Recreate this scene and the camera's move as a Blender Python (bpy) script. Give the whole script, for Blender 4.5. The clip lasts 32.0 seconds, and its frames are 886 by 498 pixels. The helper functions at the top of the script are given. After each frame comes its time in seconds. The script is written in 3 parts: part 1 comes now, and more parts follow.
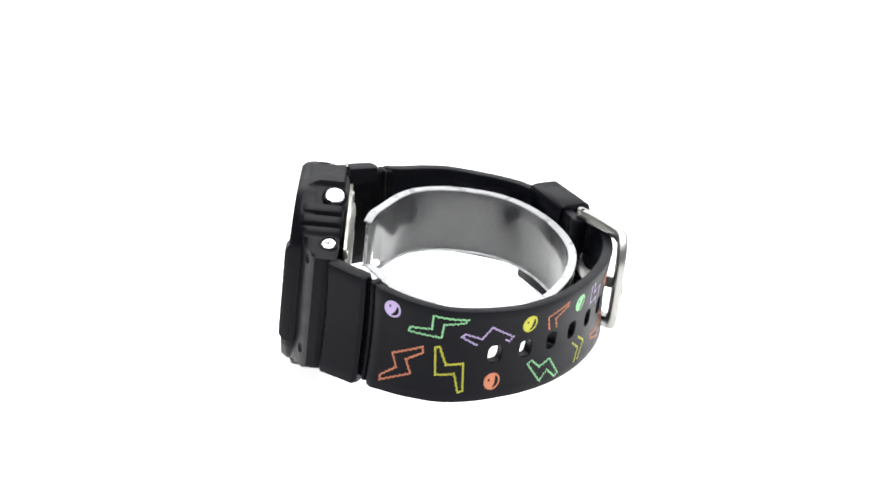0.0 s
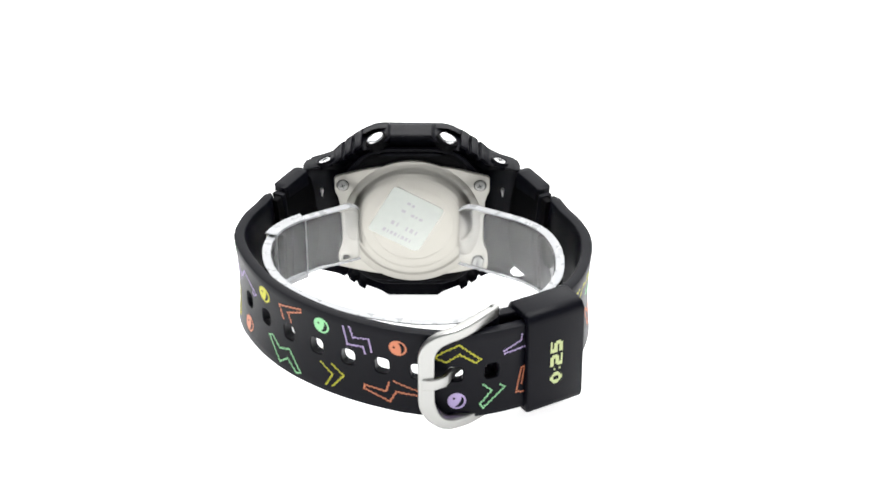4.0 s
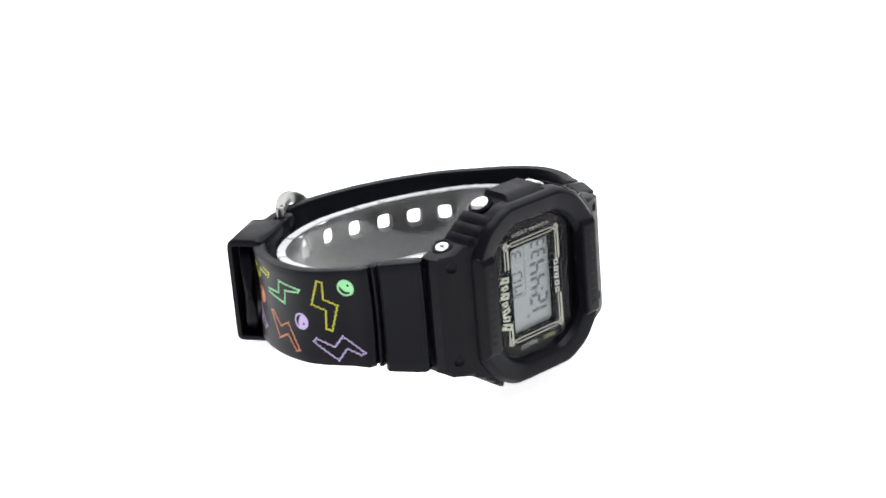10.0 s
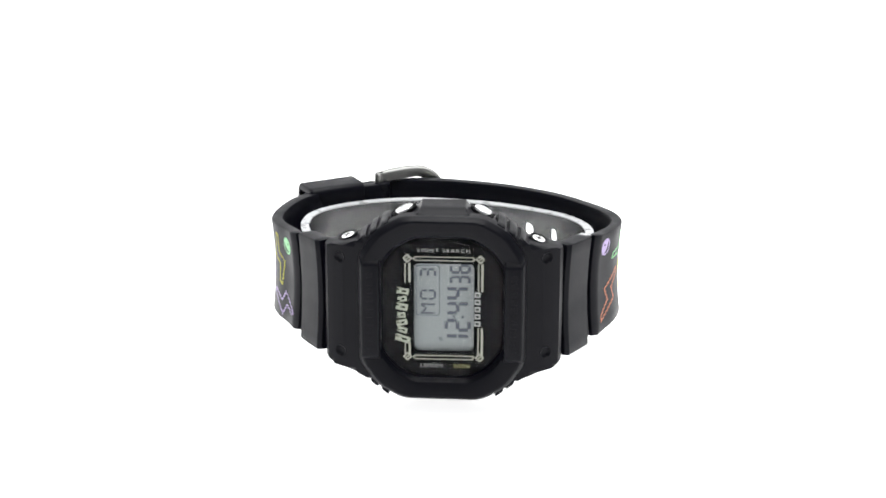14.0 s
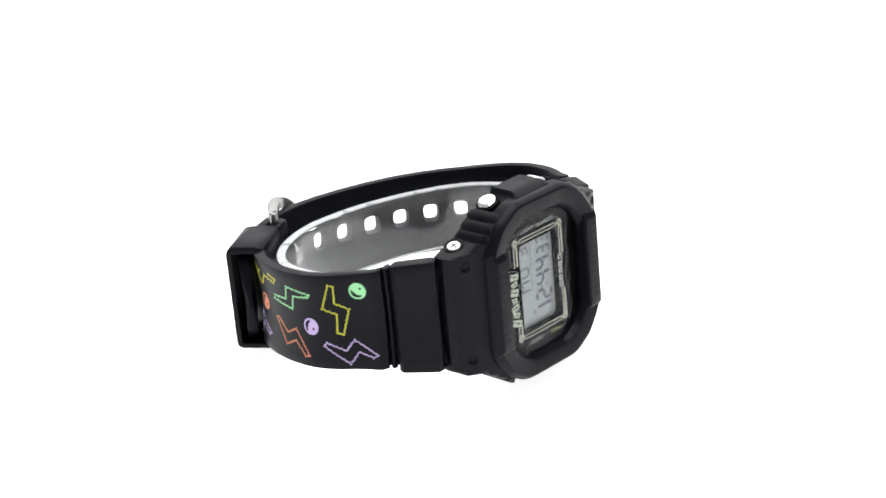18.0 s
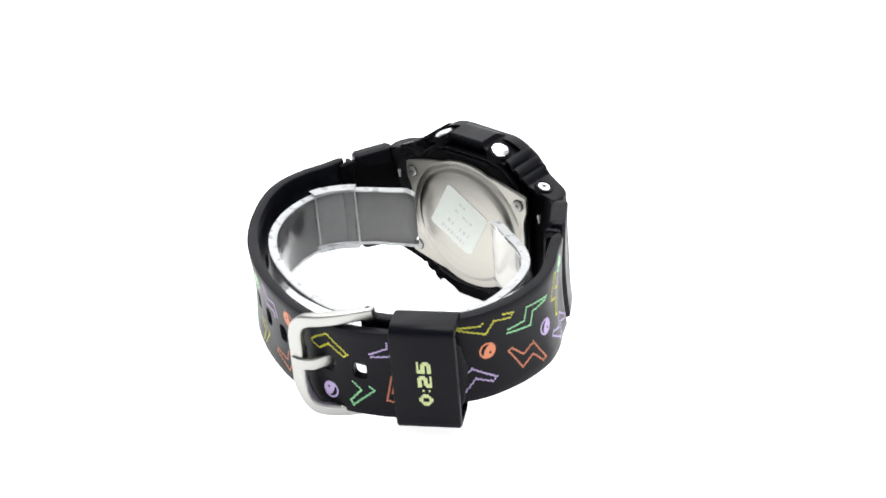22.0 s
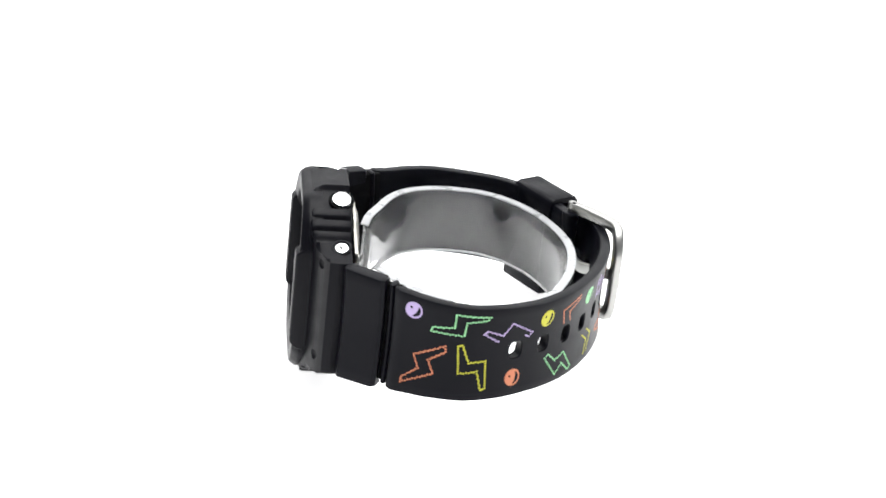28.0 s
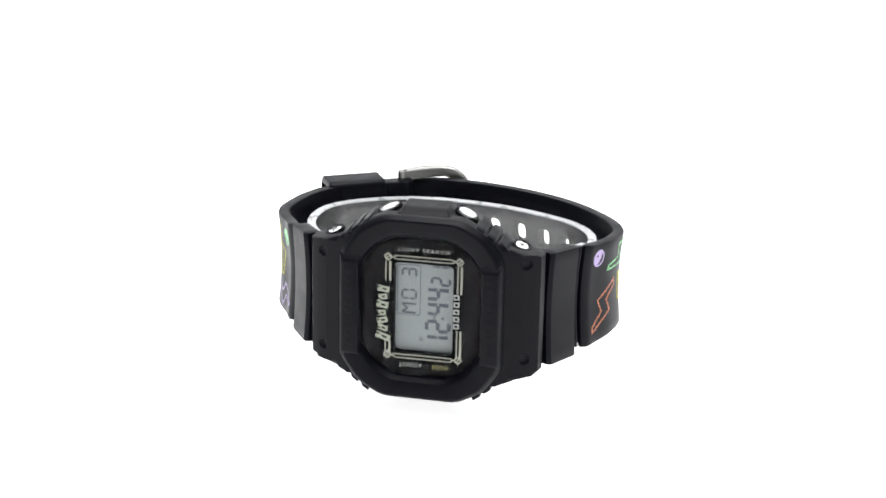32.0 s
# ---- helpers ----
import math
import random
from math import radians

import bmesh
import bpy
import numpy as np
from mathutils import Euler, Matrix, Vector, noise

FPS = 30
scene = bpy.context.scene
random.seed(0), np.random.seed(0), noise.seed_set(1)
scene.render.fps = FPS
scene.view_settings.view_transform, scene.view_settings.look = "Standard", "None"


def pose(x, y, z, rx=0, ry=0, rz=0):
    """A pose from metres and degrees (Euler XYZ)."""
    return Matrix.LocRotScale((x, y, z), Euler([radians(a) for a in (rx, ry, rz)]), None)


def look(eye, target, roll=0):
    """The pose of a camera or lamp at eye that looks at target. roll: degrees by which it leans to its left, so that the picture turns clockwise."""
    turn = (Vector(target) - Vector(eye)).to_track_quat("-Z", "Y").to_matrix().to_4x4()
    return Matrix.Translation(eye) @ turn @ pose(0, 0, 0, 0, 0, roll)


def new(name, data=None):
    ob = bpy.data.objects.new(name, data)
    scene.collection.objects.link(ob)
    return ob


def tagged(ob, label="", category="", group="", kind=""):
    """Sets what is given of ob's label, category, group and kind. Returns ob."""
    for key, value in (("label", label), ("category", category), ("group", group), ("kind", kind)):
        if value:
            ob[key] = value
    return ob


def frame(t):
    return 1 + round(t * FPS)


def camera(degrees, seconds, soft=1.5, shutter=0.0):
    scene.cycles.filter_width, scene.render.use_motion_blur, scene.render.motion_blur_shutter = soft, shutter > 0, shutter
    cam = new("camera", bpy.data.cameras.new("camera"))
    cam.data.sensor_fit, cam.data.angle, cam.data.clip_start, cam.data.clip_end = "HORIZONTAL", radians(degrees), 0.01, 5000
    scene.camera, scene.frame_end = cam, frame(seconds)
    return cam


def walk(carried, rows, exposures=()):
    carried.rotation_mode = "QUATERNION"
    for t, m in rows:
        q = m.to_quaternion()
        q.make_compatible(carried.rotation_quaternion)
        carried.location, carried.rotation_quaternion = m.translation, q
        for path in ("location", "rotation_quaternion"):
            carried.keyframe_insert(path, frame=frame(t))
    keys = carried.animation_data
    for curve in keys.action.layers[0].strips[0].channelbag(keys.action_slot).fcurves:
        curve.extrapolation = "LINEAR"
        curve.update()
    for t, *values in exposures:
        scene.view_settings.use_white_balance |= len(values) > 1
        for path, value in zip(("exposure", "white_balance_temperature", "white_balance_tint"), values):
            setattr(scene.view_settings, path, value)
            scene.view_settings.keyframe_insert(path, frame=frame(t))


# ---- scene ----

# The watch's own space is in millimetres: x towards six o'clock, y from the dial to the back, z up.
MM = 0.00096
LIFT = 0.0238
YAW, TILT = -4.4, 6.28
HEAD = (2.9, -18.7, -1.87)

# ---- camera: fixed on a stand; the watch turns before it ----
cam = camera(25.5, 32.0, soft=1.75)
EYE = Vector((0.00301, -0.38684, 0.18056 + LIFT))
SIGHT = Vector((0, math.cos(radians(25.055)), -math.sin(radians(25.055))))
walk(cam, [(0, look(EYE, EYE + SIGHT, -0.18)), (32, look(EYE, EYE + SIGHT, -0.18))])

# seconds and degrees of the turntable
TURN = [
    (0, 274.47), (0.5, 263.55), (1, 251.55), (1.5, 240.54), (2, 228.53), (2.5, 217.5), (3, 205.6), (3.5, 194.69),
    (4, 183.5), (4.5, 172.3), (5, 161.1), (5.5, 149.88), (6, 137.64), (6.5, 126.45), (7, 114.3), (7.5, 103.26),
    (8, 91.26), (8.5, 80.33), (9, 68.38), (9.5, 57.82), (10, 47.94), (10.5, 39.17), (11, 30.15), (11.5, 22.9),
    (12, 16.47), (12.5, 11.05), (13, 6.45), (13.5, 2.93), (13.87, 0.9), (14.24, 2.93), (14.74, 6.4), (15.15, 10.5),
    (15.5, 14.56), (16, 19.61), (16.5, 26.48), (17, 34.7), (17.5, 42.97), (18, 53.34), (18.5, 63.91), (19, 75.92),
    (19.5, 87.11), (20, 99.22), (20.5, 110.14), (21, 122.12), (21.5, 133.04), (22, 143.8), (22.5, 154.99), (23, 166.93),
    (23.5, 177.95), (24, 189.87), (24.5, 200.84), (25, 212.99), (25.5, 223.91), (26, 235.4), (26.5, 246.9), (27, 258.4),
    (27.5, 269.93), (28, 280.86), (28.5, 291.9), (29, 303.53), (29.5, 313.81), (30, 323.88), (30.5, 332.17), (31, 340.25),
    (31.5, 346.5), (32, 352.53)
]


def on_table(degrees):
    """The pose of the watch when the turntable stands at that angle."""
    m = pose(0, 0, LIFT, 0, 0, degrees) @ pose(*[c * MM for c in HEAD]) @ pose(0, 0, 0, 0, 0, YAW) @ pose(0, 0, 0, -TILT, 0, 0)
    return m


# ---- light ----
world = bpy.data.worlds.new("studio")
world.use_nodes = True
scene.world = world
world.node_tree.nodes["Background"].inputs["Color"].default_value = (0.95, 0.97, 1.0, 1)
world.node_tree.nodes["Background"].inputs["Strength"].default_value = 0.34


def softbox(name, eye, target, sx, sy, watts):
    lamp = bpy.data.lights.new(name, "AREA")
    lamp.shape, lamp.size, lamp.size_y, lamp.energy = "RECTANGLE", sx, sy, watts
    ob = new(name, lamp)
    ob.matrix_world = look(eye, target)
    return ob


softbox("softbox_top", (0.1, 0.1, 1.3), (0, 0, 0), 0.9, 0.9, 26)
# unseen lamp behind, added to lighten upward faces and edges
softbox("added_back_lamp", (0, 1.5, 1.15), (0, 0, 0.03), 2.4, 1.7, 30)
scene.view_settings.exposure = 0.0


# ---- materials ----
def material(name, color, rough=0.5, metal=0.0, spec=0.5, grain=0.0, grain_scale=4000.0, vary=0.0, vary_scale=120.0, emit=0.0, coat=0.0):
    m = bpy.data.materials.new(name)
    m.use_nodes = True
    nt = m.node_tree
    b = nt.nodes["Principled BSDF"]
    b.inputs["Base Color"].default_value = (*color, 1)
    b.inputs["Roughness"].default_value = rough
    b.inputs["Metallic"].default_value = metal
    b.inputs["Specular IOR Level"].default_value = spec
    b.inputs["Coat Weight"].default_value = coat
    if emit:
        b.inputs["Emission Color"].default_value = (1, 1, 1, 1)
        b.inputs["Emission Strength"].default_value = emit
    co = nt.nodes.new("ShaderNodeTexCoord")
    if vary:
        n = nt.nodes.new("ShaderNodeTexNoise")
        n.inputs["Scale"].default_value = vary_scale
        n.inputs["Detail"].default_value = 6
        nt.links.new(co.outputs["Object"], n.inputs["Vector"])
        r = nt.nodes.new("ShaderNodeMapRange")
        r.inputs["From Min"].default_value, r.inputs["From Max"].default_value = 0.3, 0.7
        r.inputs["To Min"].default_value, r.inputs["To Max"].default_value = max(0.02, rough - vary), min(1, rough + vary)
        nt.links.new(n.outputs["Fac"], r.inputs["Value"])
        nt.links.new(r.outputs["Result"], b.inputs["Roughness"])
        mix = nt.nodes.new("ShaderNodeMix")
        mix.data_type = "RGBA"
        mix.inputs["A"].default_value = (*[c * (1 - 0.6 * vary) for c in color], 1)
        mix.inputs["B"].default_value = (*[min(1, c * (1 + 0.6 * vary)) for c in color], 1)
        nt.links.new(n.outputs["Fac"], mix.inputs["Factor"])
        nt.links.new(mix.outputs["Result"], b.inputs["Base Color"])
    if grain:
        n = nt.nodes.new("ShaderNodeTexNoise")
        n.inputs["Scale"].default_value = grain_scale
        n.inputs["Detail"].default_value = 3
        nt.links.new(co.outputs["Object"], n.inputs["Vector"])
        bump = nt.nodes.new("ShaderNodeBump")
        bump.inputs["Strength"].default_value = grain
        bump.inputs["Distance"].default_value = 0.00004
        nt.links.new(n.outputs["Fac"], bump.inputs["Height"])
        nt.links.new(bump.outputs["Normal"], b.inputs["Normal"])
    return m


def brushed(name, color, rough, stretch):
    m = material(name, color, rough, 1.0)
    nt = m.node_tree
    b = nt.nodes["Principled BSDF"]
    co = nt.nodes.new("ShaderNodeTexCoord")
    mp = nt.nodes.new("ShaderNodeMapping")
    mp.inputs["Scale"].default_value = stretch
    n = nt.nodes.new("ShaderNodeTexNoise")
    n.inputs["Scale"].default_value = 900
    n.inputs["Detail"].default_value = 5
    nt.links.new(co.outputs["Object"], mp.inputs["Vector"])
    nt.links.new(mp.outputs["Vector"], n.inputs["Vector"])
    r = nt.nodes.new("ShaderNodeMapRange")
    r.inputs["To Min"].default_value, r.inputs["To Max"].default_value = rough - 0.1, rough + 0.12
    nt.links.new(n.outputs["Fac"], r.inputs["Value"])
    nt.links.new(r.outputs["Result"], b.inputs["Roughness"])
    bump = nt.nodes.new("ShaderNodeBump")
    bump.inputs["Strength"].default_value = 0.05
    bump.inputs["Distance"].default_value = 0.00003
    nt.links.new(n.outputs["Fac"], bump.inputs["Height"])
    nt.links.new(bump.outputs["Normal"], b.inputs["Normal"])
    return m


def clear(name, color, rough, ior):
    m = material(name, color, rough)
    b = m.node_tree.nodes["Principled BSDF"]
    b.inputs["Transmission Weight"].default_value = 1.0
    b.inputs["IOR"].default_value = ior
    return m


RESIN = material("black_resin", (0.0028, 0.0029, 0.0050), 0.40, spec=0.10, grain=0.35, grain_scale=5000, vary=0.06, vary_scale=260)
STRAP = material("strap_resin", (0.0029, 0.0031, 0.0056), 0.38, spec=0.088, grain=0.25, grain_scale=6000, vary=0.06, vary_scale=180)
DEEP = material("black_gasket", (0.0025, 0.0025, 0.003), 0.6, spec=0.05)
DIAL = material("dial_print_black", (0.002, 0.0021, 0.0026), 0.35, spec=0.03)
STEEL = brushed("brushed_steel", (0.36, 0.36, 0.347), 0.36, (1, 1, 8))
BACK = brushed("caseback_steel", (0.40, 0.388, 0.352), 0.33, (8, 1, 1))
POLISH = material("polished_steel", (0.92, 0.92, 0.92), 0.26, 1.0, vary=0.05)
# screw steel darkened: the shade inside the cross slots as a colour
SLOT_SHADE = material("slot_shade_steel", (0.10, 0.10, 0.10), 0.5, 1.0)
LCD = material("lcd_grey", (0.285, 0.31, 0.313), 0.4, spec=0.15, vary=0.04, vary_scale=90)
SEGMENT = material("lcd_segment", (0.085, 0.094, 0.118), 0.4, spec=0.3)
CREAM = material("cream_print", (0.40, 0.41, 0.34), 0.5, spec=0.3)
PALE = material("pale_mark_print", (0.36, 0.39, 0.31), 0.5, spec=0.3)
SILVER = material("silver_print", (0.55, 0.57, 0.55), 0.45, spec=0.3)
OLIVE = material("olive_print", (0.50, 0.50, 0.24), 0.5, spec=0.3)
LABEL = material("sticker_paper", (0.82, 0.86, 0.80), 0.5, spec=0.4, vary=0.08, vary_scale=700)
INK = material("sticker_ink", (0.68, 0.67, 0.68), 0.6)
CLEAR = clear("clear_acrylic", (0.95, 0.955, 0.96), 0.04, 1.42)
FROST = material("frosted_acrylic", (0.60, 0.61, 0.62), 0.4, spec=0.4, vary=0.3, vary_scale=350)
FROST.node_tree.nodes["Principled BSDF"].inputs["Transmission Weight"].default_value = 0.3
CLEAR.node_tree.nodes["Principled BSDF"].inputs["Transmission Weight"].default_value = 0.975
CLIP = clear("clear_thin_acrylic", (0.9, 0.91, 0.92), 0.03, 1.12)
CRYSTAL = clear("mineral_glass", (0.98, 0.98, 0.98), 0.0, 1.12)
PAINT = {
    "green": material("green_print", (0.26, 0.60, 0.29), 0.5, spec=0.3, vary=0.08, vary_scale=900),
    "yellow": material("yellow_print", (0.50, 0.48, 0.03), 0.5, spec=0.3, vary=0.08, vary_scale=900),
    "lilac": material("lilac_print", (0.43, 0.34, 0.58), 0.5, spec=0.3, vary=0.08, vary_scale=900),
    "orange": material("orange_print", (0.56, 0.19, 0.095), 0.5, spec=0.3, vary=0.08, vary_scale=900),
    "lime": material("lime_print", (0.50, 0.56, 0.27), 0.5, spec=0.3, vary=0.08, vary_scale=900),
}
# emission added so the table top stays pure white and swallows shadows
TABLE = material("white_glowing_top", (0.9, 0.9, 0.9), 0.6, spec=0.2, vary=0.05, vary_scale=2, emit=0.88)


# ---- mesh helpers ----
def part(name, bm, mat, parent, label="", smooth=35):
    me = bpy.data.meshes.new(name)
    bmesh.ops.recalc_face_normals(bm, faces=bm.faces)
    bm.to_mesh(me)
    bm.free()
    me.materials.append(mat)
    if smooth:
        me.polygons.foreach_set("use_smooth", [True] * len(me.polygons))
        me.set_sharp_from_angle(angle=radians(smooth))
    ob = new(name, me)
    if parent:
        ob.parent = parent
    if label:
        ob["label"] = label
    return ob


def V(x, y, z):
    return Vector((x, y, z)) * MM


def loop_verts(bm, pts):
    return [bm.verts.new(V(*p)) for p in pts]


def bridge(bm, a, b):
    n = len(a)
    for i in range(n):
        bm.faces.new((a[i], a[(i + 1) % n], b[(i + 1) % n], b[i]))


def loft(bm, rings, cap0=True, cap1=True):
    """Rings of equally many points, joined one to the next."""
    made = [loop_verts(bm, r) for r in rings]
    for a, b in zip(made, made[1:]):
        bridge(bm, a, b)
    if cap0:
        bm.faces.new(made[0])
    if cap1:
        bm.faces.new(made[-1])
    return made


def rounded(poly, r, n=4):
    """A polygon with its corners rounded; r a radius or one for each corner."""
    out = []
    k = len(poly)
    for i in range(k):
        p0, p1, p2 = Vector(poly[i - 1]), Vector(poly[i]), Vector(poly[(i + 1) % k])
        rad = r[i] if isinstance(r, (list, tuple)) else r
        a, b = p0 - p1, p2 - p1
        d = min(rad, a.length * 0.45, b.length * 0.45)
        s, e = p1 + a.normalized() * d, p1 + b.normalized() * d
        for j in range(n + 1):
            t = j / n
            out.append(tuple((1 - t) ** 2 * s + 2 * t * (1 - t) * p1 + t * t * e))
    return out


def octagon(hx, hz, cx, cz, r=1.2, n=4, ox=0.0, oz=0.0):
    p = [(-hx + cx, hz), (hx - cx, hz), (hx, hz - cz), (hx, -hz + cz), (hx - cx, -hz), (-hx + cx, -hz), (-hx, -hz + cz), (-hx, hz - cz)]
    return [(a + ox, b + oz) for a, b in rounded(p, r, n)]


def ring_y(outline, y, k=1.0):
    return [(x * k, y, z * k) for x, z in outline]


def inset(outline, d):
    """The outline drawn in by d towards its middle, measured along each axis."""
    return [(x - math.copysign(min(abs(x), d), x), z - math.copysign(min(abs(z), d), z)) for x, z in outline]


def box_bm(x0, x1, y0, y1, z0, z1, bev=0.3, seg=2):
    bm = bmesh.new()
    bmesh.ops.create_cube(bm, size=1)
    for v in bm.verts:
        v.co = V(x0 + (v.co.x + 0.5) * (x1 - x0), y0 + (v.co.y + 0.5) * (y1 - y0), z0 + (v.co.z + 0.5) * (z1 - z0))
    if bev:
        bmesh.ops.bevel(bm, geom=bm.edges[:], offset=bev * MM, segments=seg, affect="EDGES", profile=0.6)
    return bm


def sink(ob, bm):
    """Cut the closed shape bm out of ob."""
    me = bpy.data.meshes.new("tool")
    bmesh.ops.recalc_face_normals(bm, faces=bm.faces)
    bm.to_mesh(me)
    bm.free()
    tool = new("tool", me)
    tool.parent = ob
    cut = ob.modifiers.new("cut", "BOOLEAN")
    cut.operation, cut.object, cut.solver = "DIFFERENCE", tool, "EXACT"
    bpy.context.view_layer.update()
    done = bpy.data.meshes.new_from_object(ob.evaluated_get(bpy.context.evaluated_depsgraph_get()))
    ob.modifiers.clear()
    ob.data = done
    bpy.data.objects.remove(tool)


def plate_bm(outline, y0, y1, bev=0.0):
    """A plate in the dial's plane, from y0 to y1, with its front edge (y0) broken by bev."""
    bm = bmesh.new()
    rings = [ring_y(outline, y1), ring_y(outline, y0 + (bev if y0 < y1 else -bev))]
    if bev:
        rings.append(ring_y(inset(outline, bev), y0))
    loft(bm, rings)
    return bm


def disc_bm(c, axis, rings, n=28):
    """A turned piece: rings of (radius, height along axis) from c."""
    bm = bmesh.new()
    axis = Vector(axis).normalized()
    u = axis.orthogonal().normalized()
    w = axis.cross(u)
    made = []
    for r, h in rings:
        made.append([tuple(Vector(c) + axis * h + (u * math.cos(2 * math.pi * i / n) + w * math.sin(2 * math.pi * i / n)) * r) for i in range(n)])
    loft(bm, made)
    return bm


# ---- lines along which the two halves of the strap run (outer face) ----
HOLE_LINE = [(25.4, -6.2), (28.6, -1.2), (31.6, 3.9), (34.4, 9.4), (37.39, 15.41), (38.65, 22.0), (37.44, 27.87), (34.89, 33.45), (30.88, 39.56), (25.17, 45.58), (17.75, 50.99), (9.66, 55.14), (1.05, 58.09), (-6.99, 59.35), (-14.05, 58.95), (-20.6, 56.83), (-27.1, 53.47), (-33.06, 49.38), (-37.4, 45.4), (-40.6, 41.6)]
BUCKLE_LINE = [(-25.4, -6.2), (-28.8, -1.2), (-32.2, 4.2), (-35.4, 10.8), (-38.4, 16.2), (-40.1, 22.2), (-39.7, 30.1), (-37.5, 37.9), (-34.2, 43.1), (-29.3, 47.3), (-23.5, 50.8), (-17.0, 53.4)]


class Line:
    def __init__(self, pts, n=24):
        q = []
        ext = [(2 * pts[0][0] - pts[1][0], 2 * pts[0][1] - pts[1][1])] + list(pts) + [(2 * pts[-1][0] - pts[-2][0], 2 * pts[-1][1] - pts[-2][1])]
        for i in range(1, len(ext) - 2):
            p0, p1, p2, p3 = ext[i - 1:i + 3]
            for k in range(n):
                t = k / n
                q.append(tuple(0.5 * (2 * p1[a] + (p2[a] - p0[a]) * t + (2 * p0[a] - 5 * p1[a] + 4 * p2[a] - p3[a]) * t * t + (3 * p1[a] - p0[a] - 3 * p2[a] + p3[a]) * t ** 3) for a in (0, 1)))
        q.append(tuple(pts[-1]))
        self.q, self.s = np.array(q), [0.0]
        for a, b in zip(q, q[1:]):
            self.s.append(self.s[-1] + math.hypot(b[0] - a[0], b[1] - a[1]))
        self.s = np.array(self.s)
        self.length = float(self.s[-1])

    def at(self, s):
        def p(v):
            return np.interp(v, self.s, self.q[:, 0]), np.interp(v, self.s, self.q[:, 1])
        x, y = p(s)
        a, b = p(max(s - 0.4, 0)), p(min(s + 0.4, self.length))
        d = math.hypot(b[0] - a[0], b[1] - a[1])
        return float(x), float(y), (b[0] - a[0]) / d, (b[1] - a[1]) / d


class Band:
    """A strip along a line: a point of it by the way s along, the height z and the depth d inwards."""

    def __init__(self, line, side, mid, bow=0.0):
        self.line, self.side, self.mid, self.bow = line, side, mid, bow

    def at(self, s, z, d=0.0):
        over = max(0.0, s - self.line.length)
        x, y, tx, ty = self.line.at(min(s, self.line.length))
        x, y = x + tx * over, y + ty * over
        nx, ny = -ty * self.side, tx * self.side
        # the edges flare outwards
        d -= self.bow * ((z - self.mid(s)) / 11) ** 2 if self.bow else 0.0
        return (x + nx * d, y + ny * d, z)


def ramp(rows):
    """A height along the strap, straight between (way, height) rows."""
    a, b = zip(*rows)
    return lambda s: float(np.interp(s, a, b))


HOLE_TOP = ramp([(14, 11.9), (16, 11.4), (19, 11.0), (25, 10.7), (38, 10.0), (50, 9.1), (62, 8.8), (85, 8.2), (100, 8.0), (120, 7.6)])
HOLE_LOW = ramp([(14, -12.4), (18, -12.15), (26, -11.6), (34, -11.4), (46, -11.45), (62, -11.95), (85, -12.7), (100, -13.2), (120, -13.6)])
BUCKLE_TOP = ramp([(14, 11.2), (16, 10.7), (20, 10.25), (27, 9.75), (40, 9.0), (60, 8.7)])
BUCKLE_LOW = ramp([(14, -12.3), (20, -12.2), (40, -12.6), (60, -12.6)])
HOLES = Band(Line(HOLE_LINE), 1, lambda s: (HOLE_TOP(s) + HOLE_LOW(s)) / 2, 0.75)
BUCKLES = Band(Line(BUCKLE_LINE), -1, lambda s: (BUCKLE_TOP(s) + BUCKLE_LOW(s)) / 2, 0.75)


def hole_mid(s):
    return -0.75 - 0.026 * (s - 42)


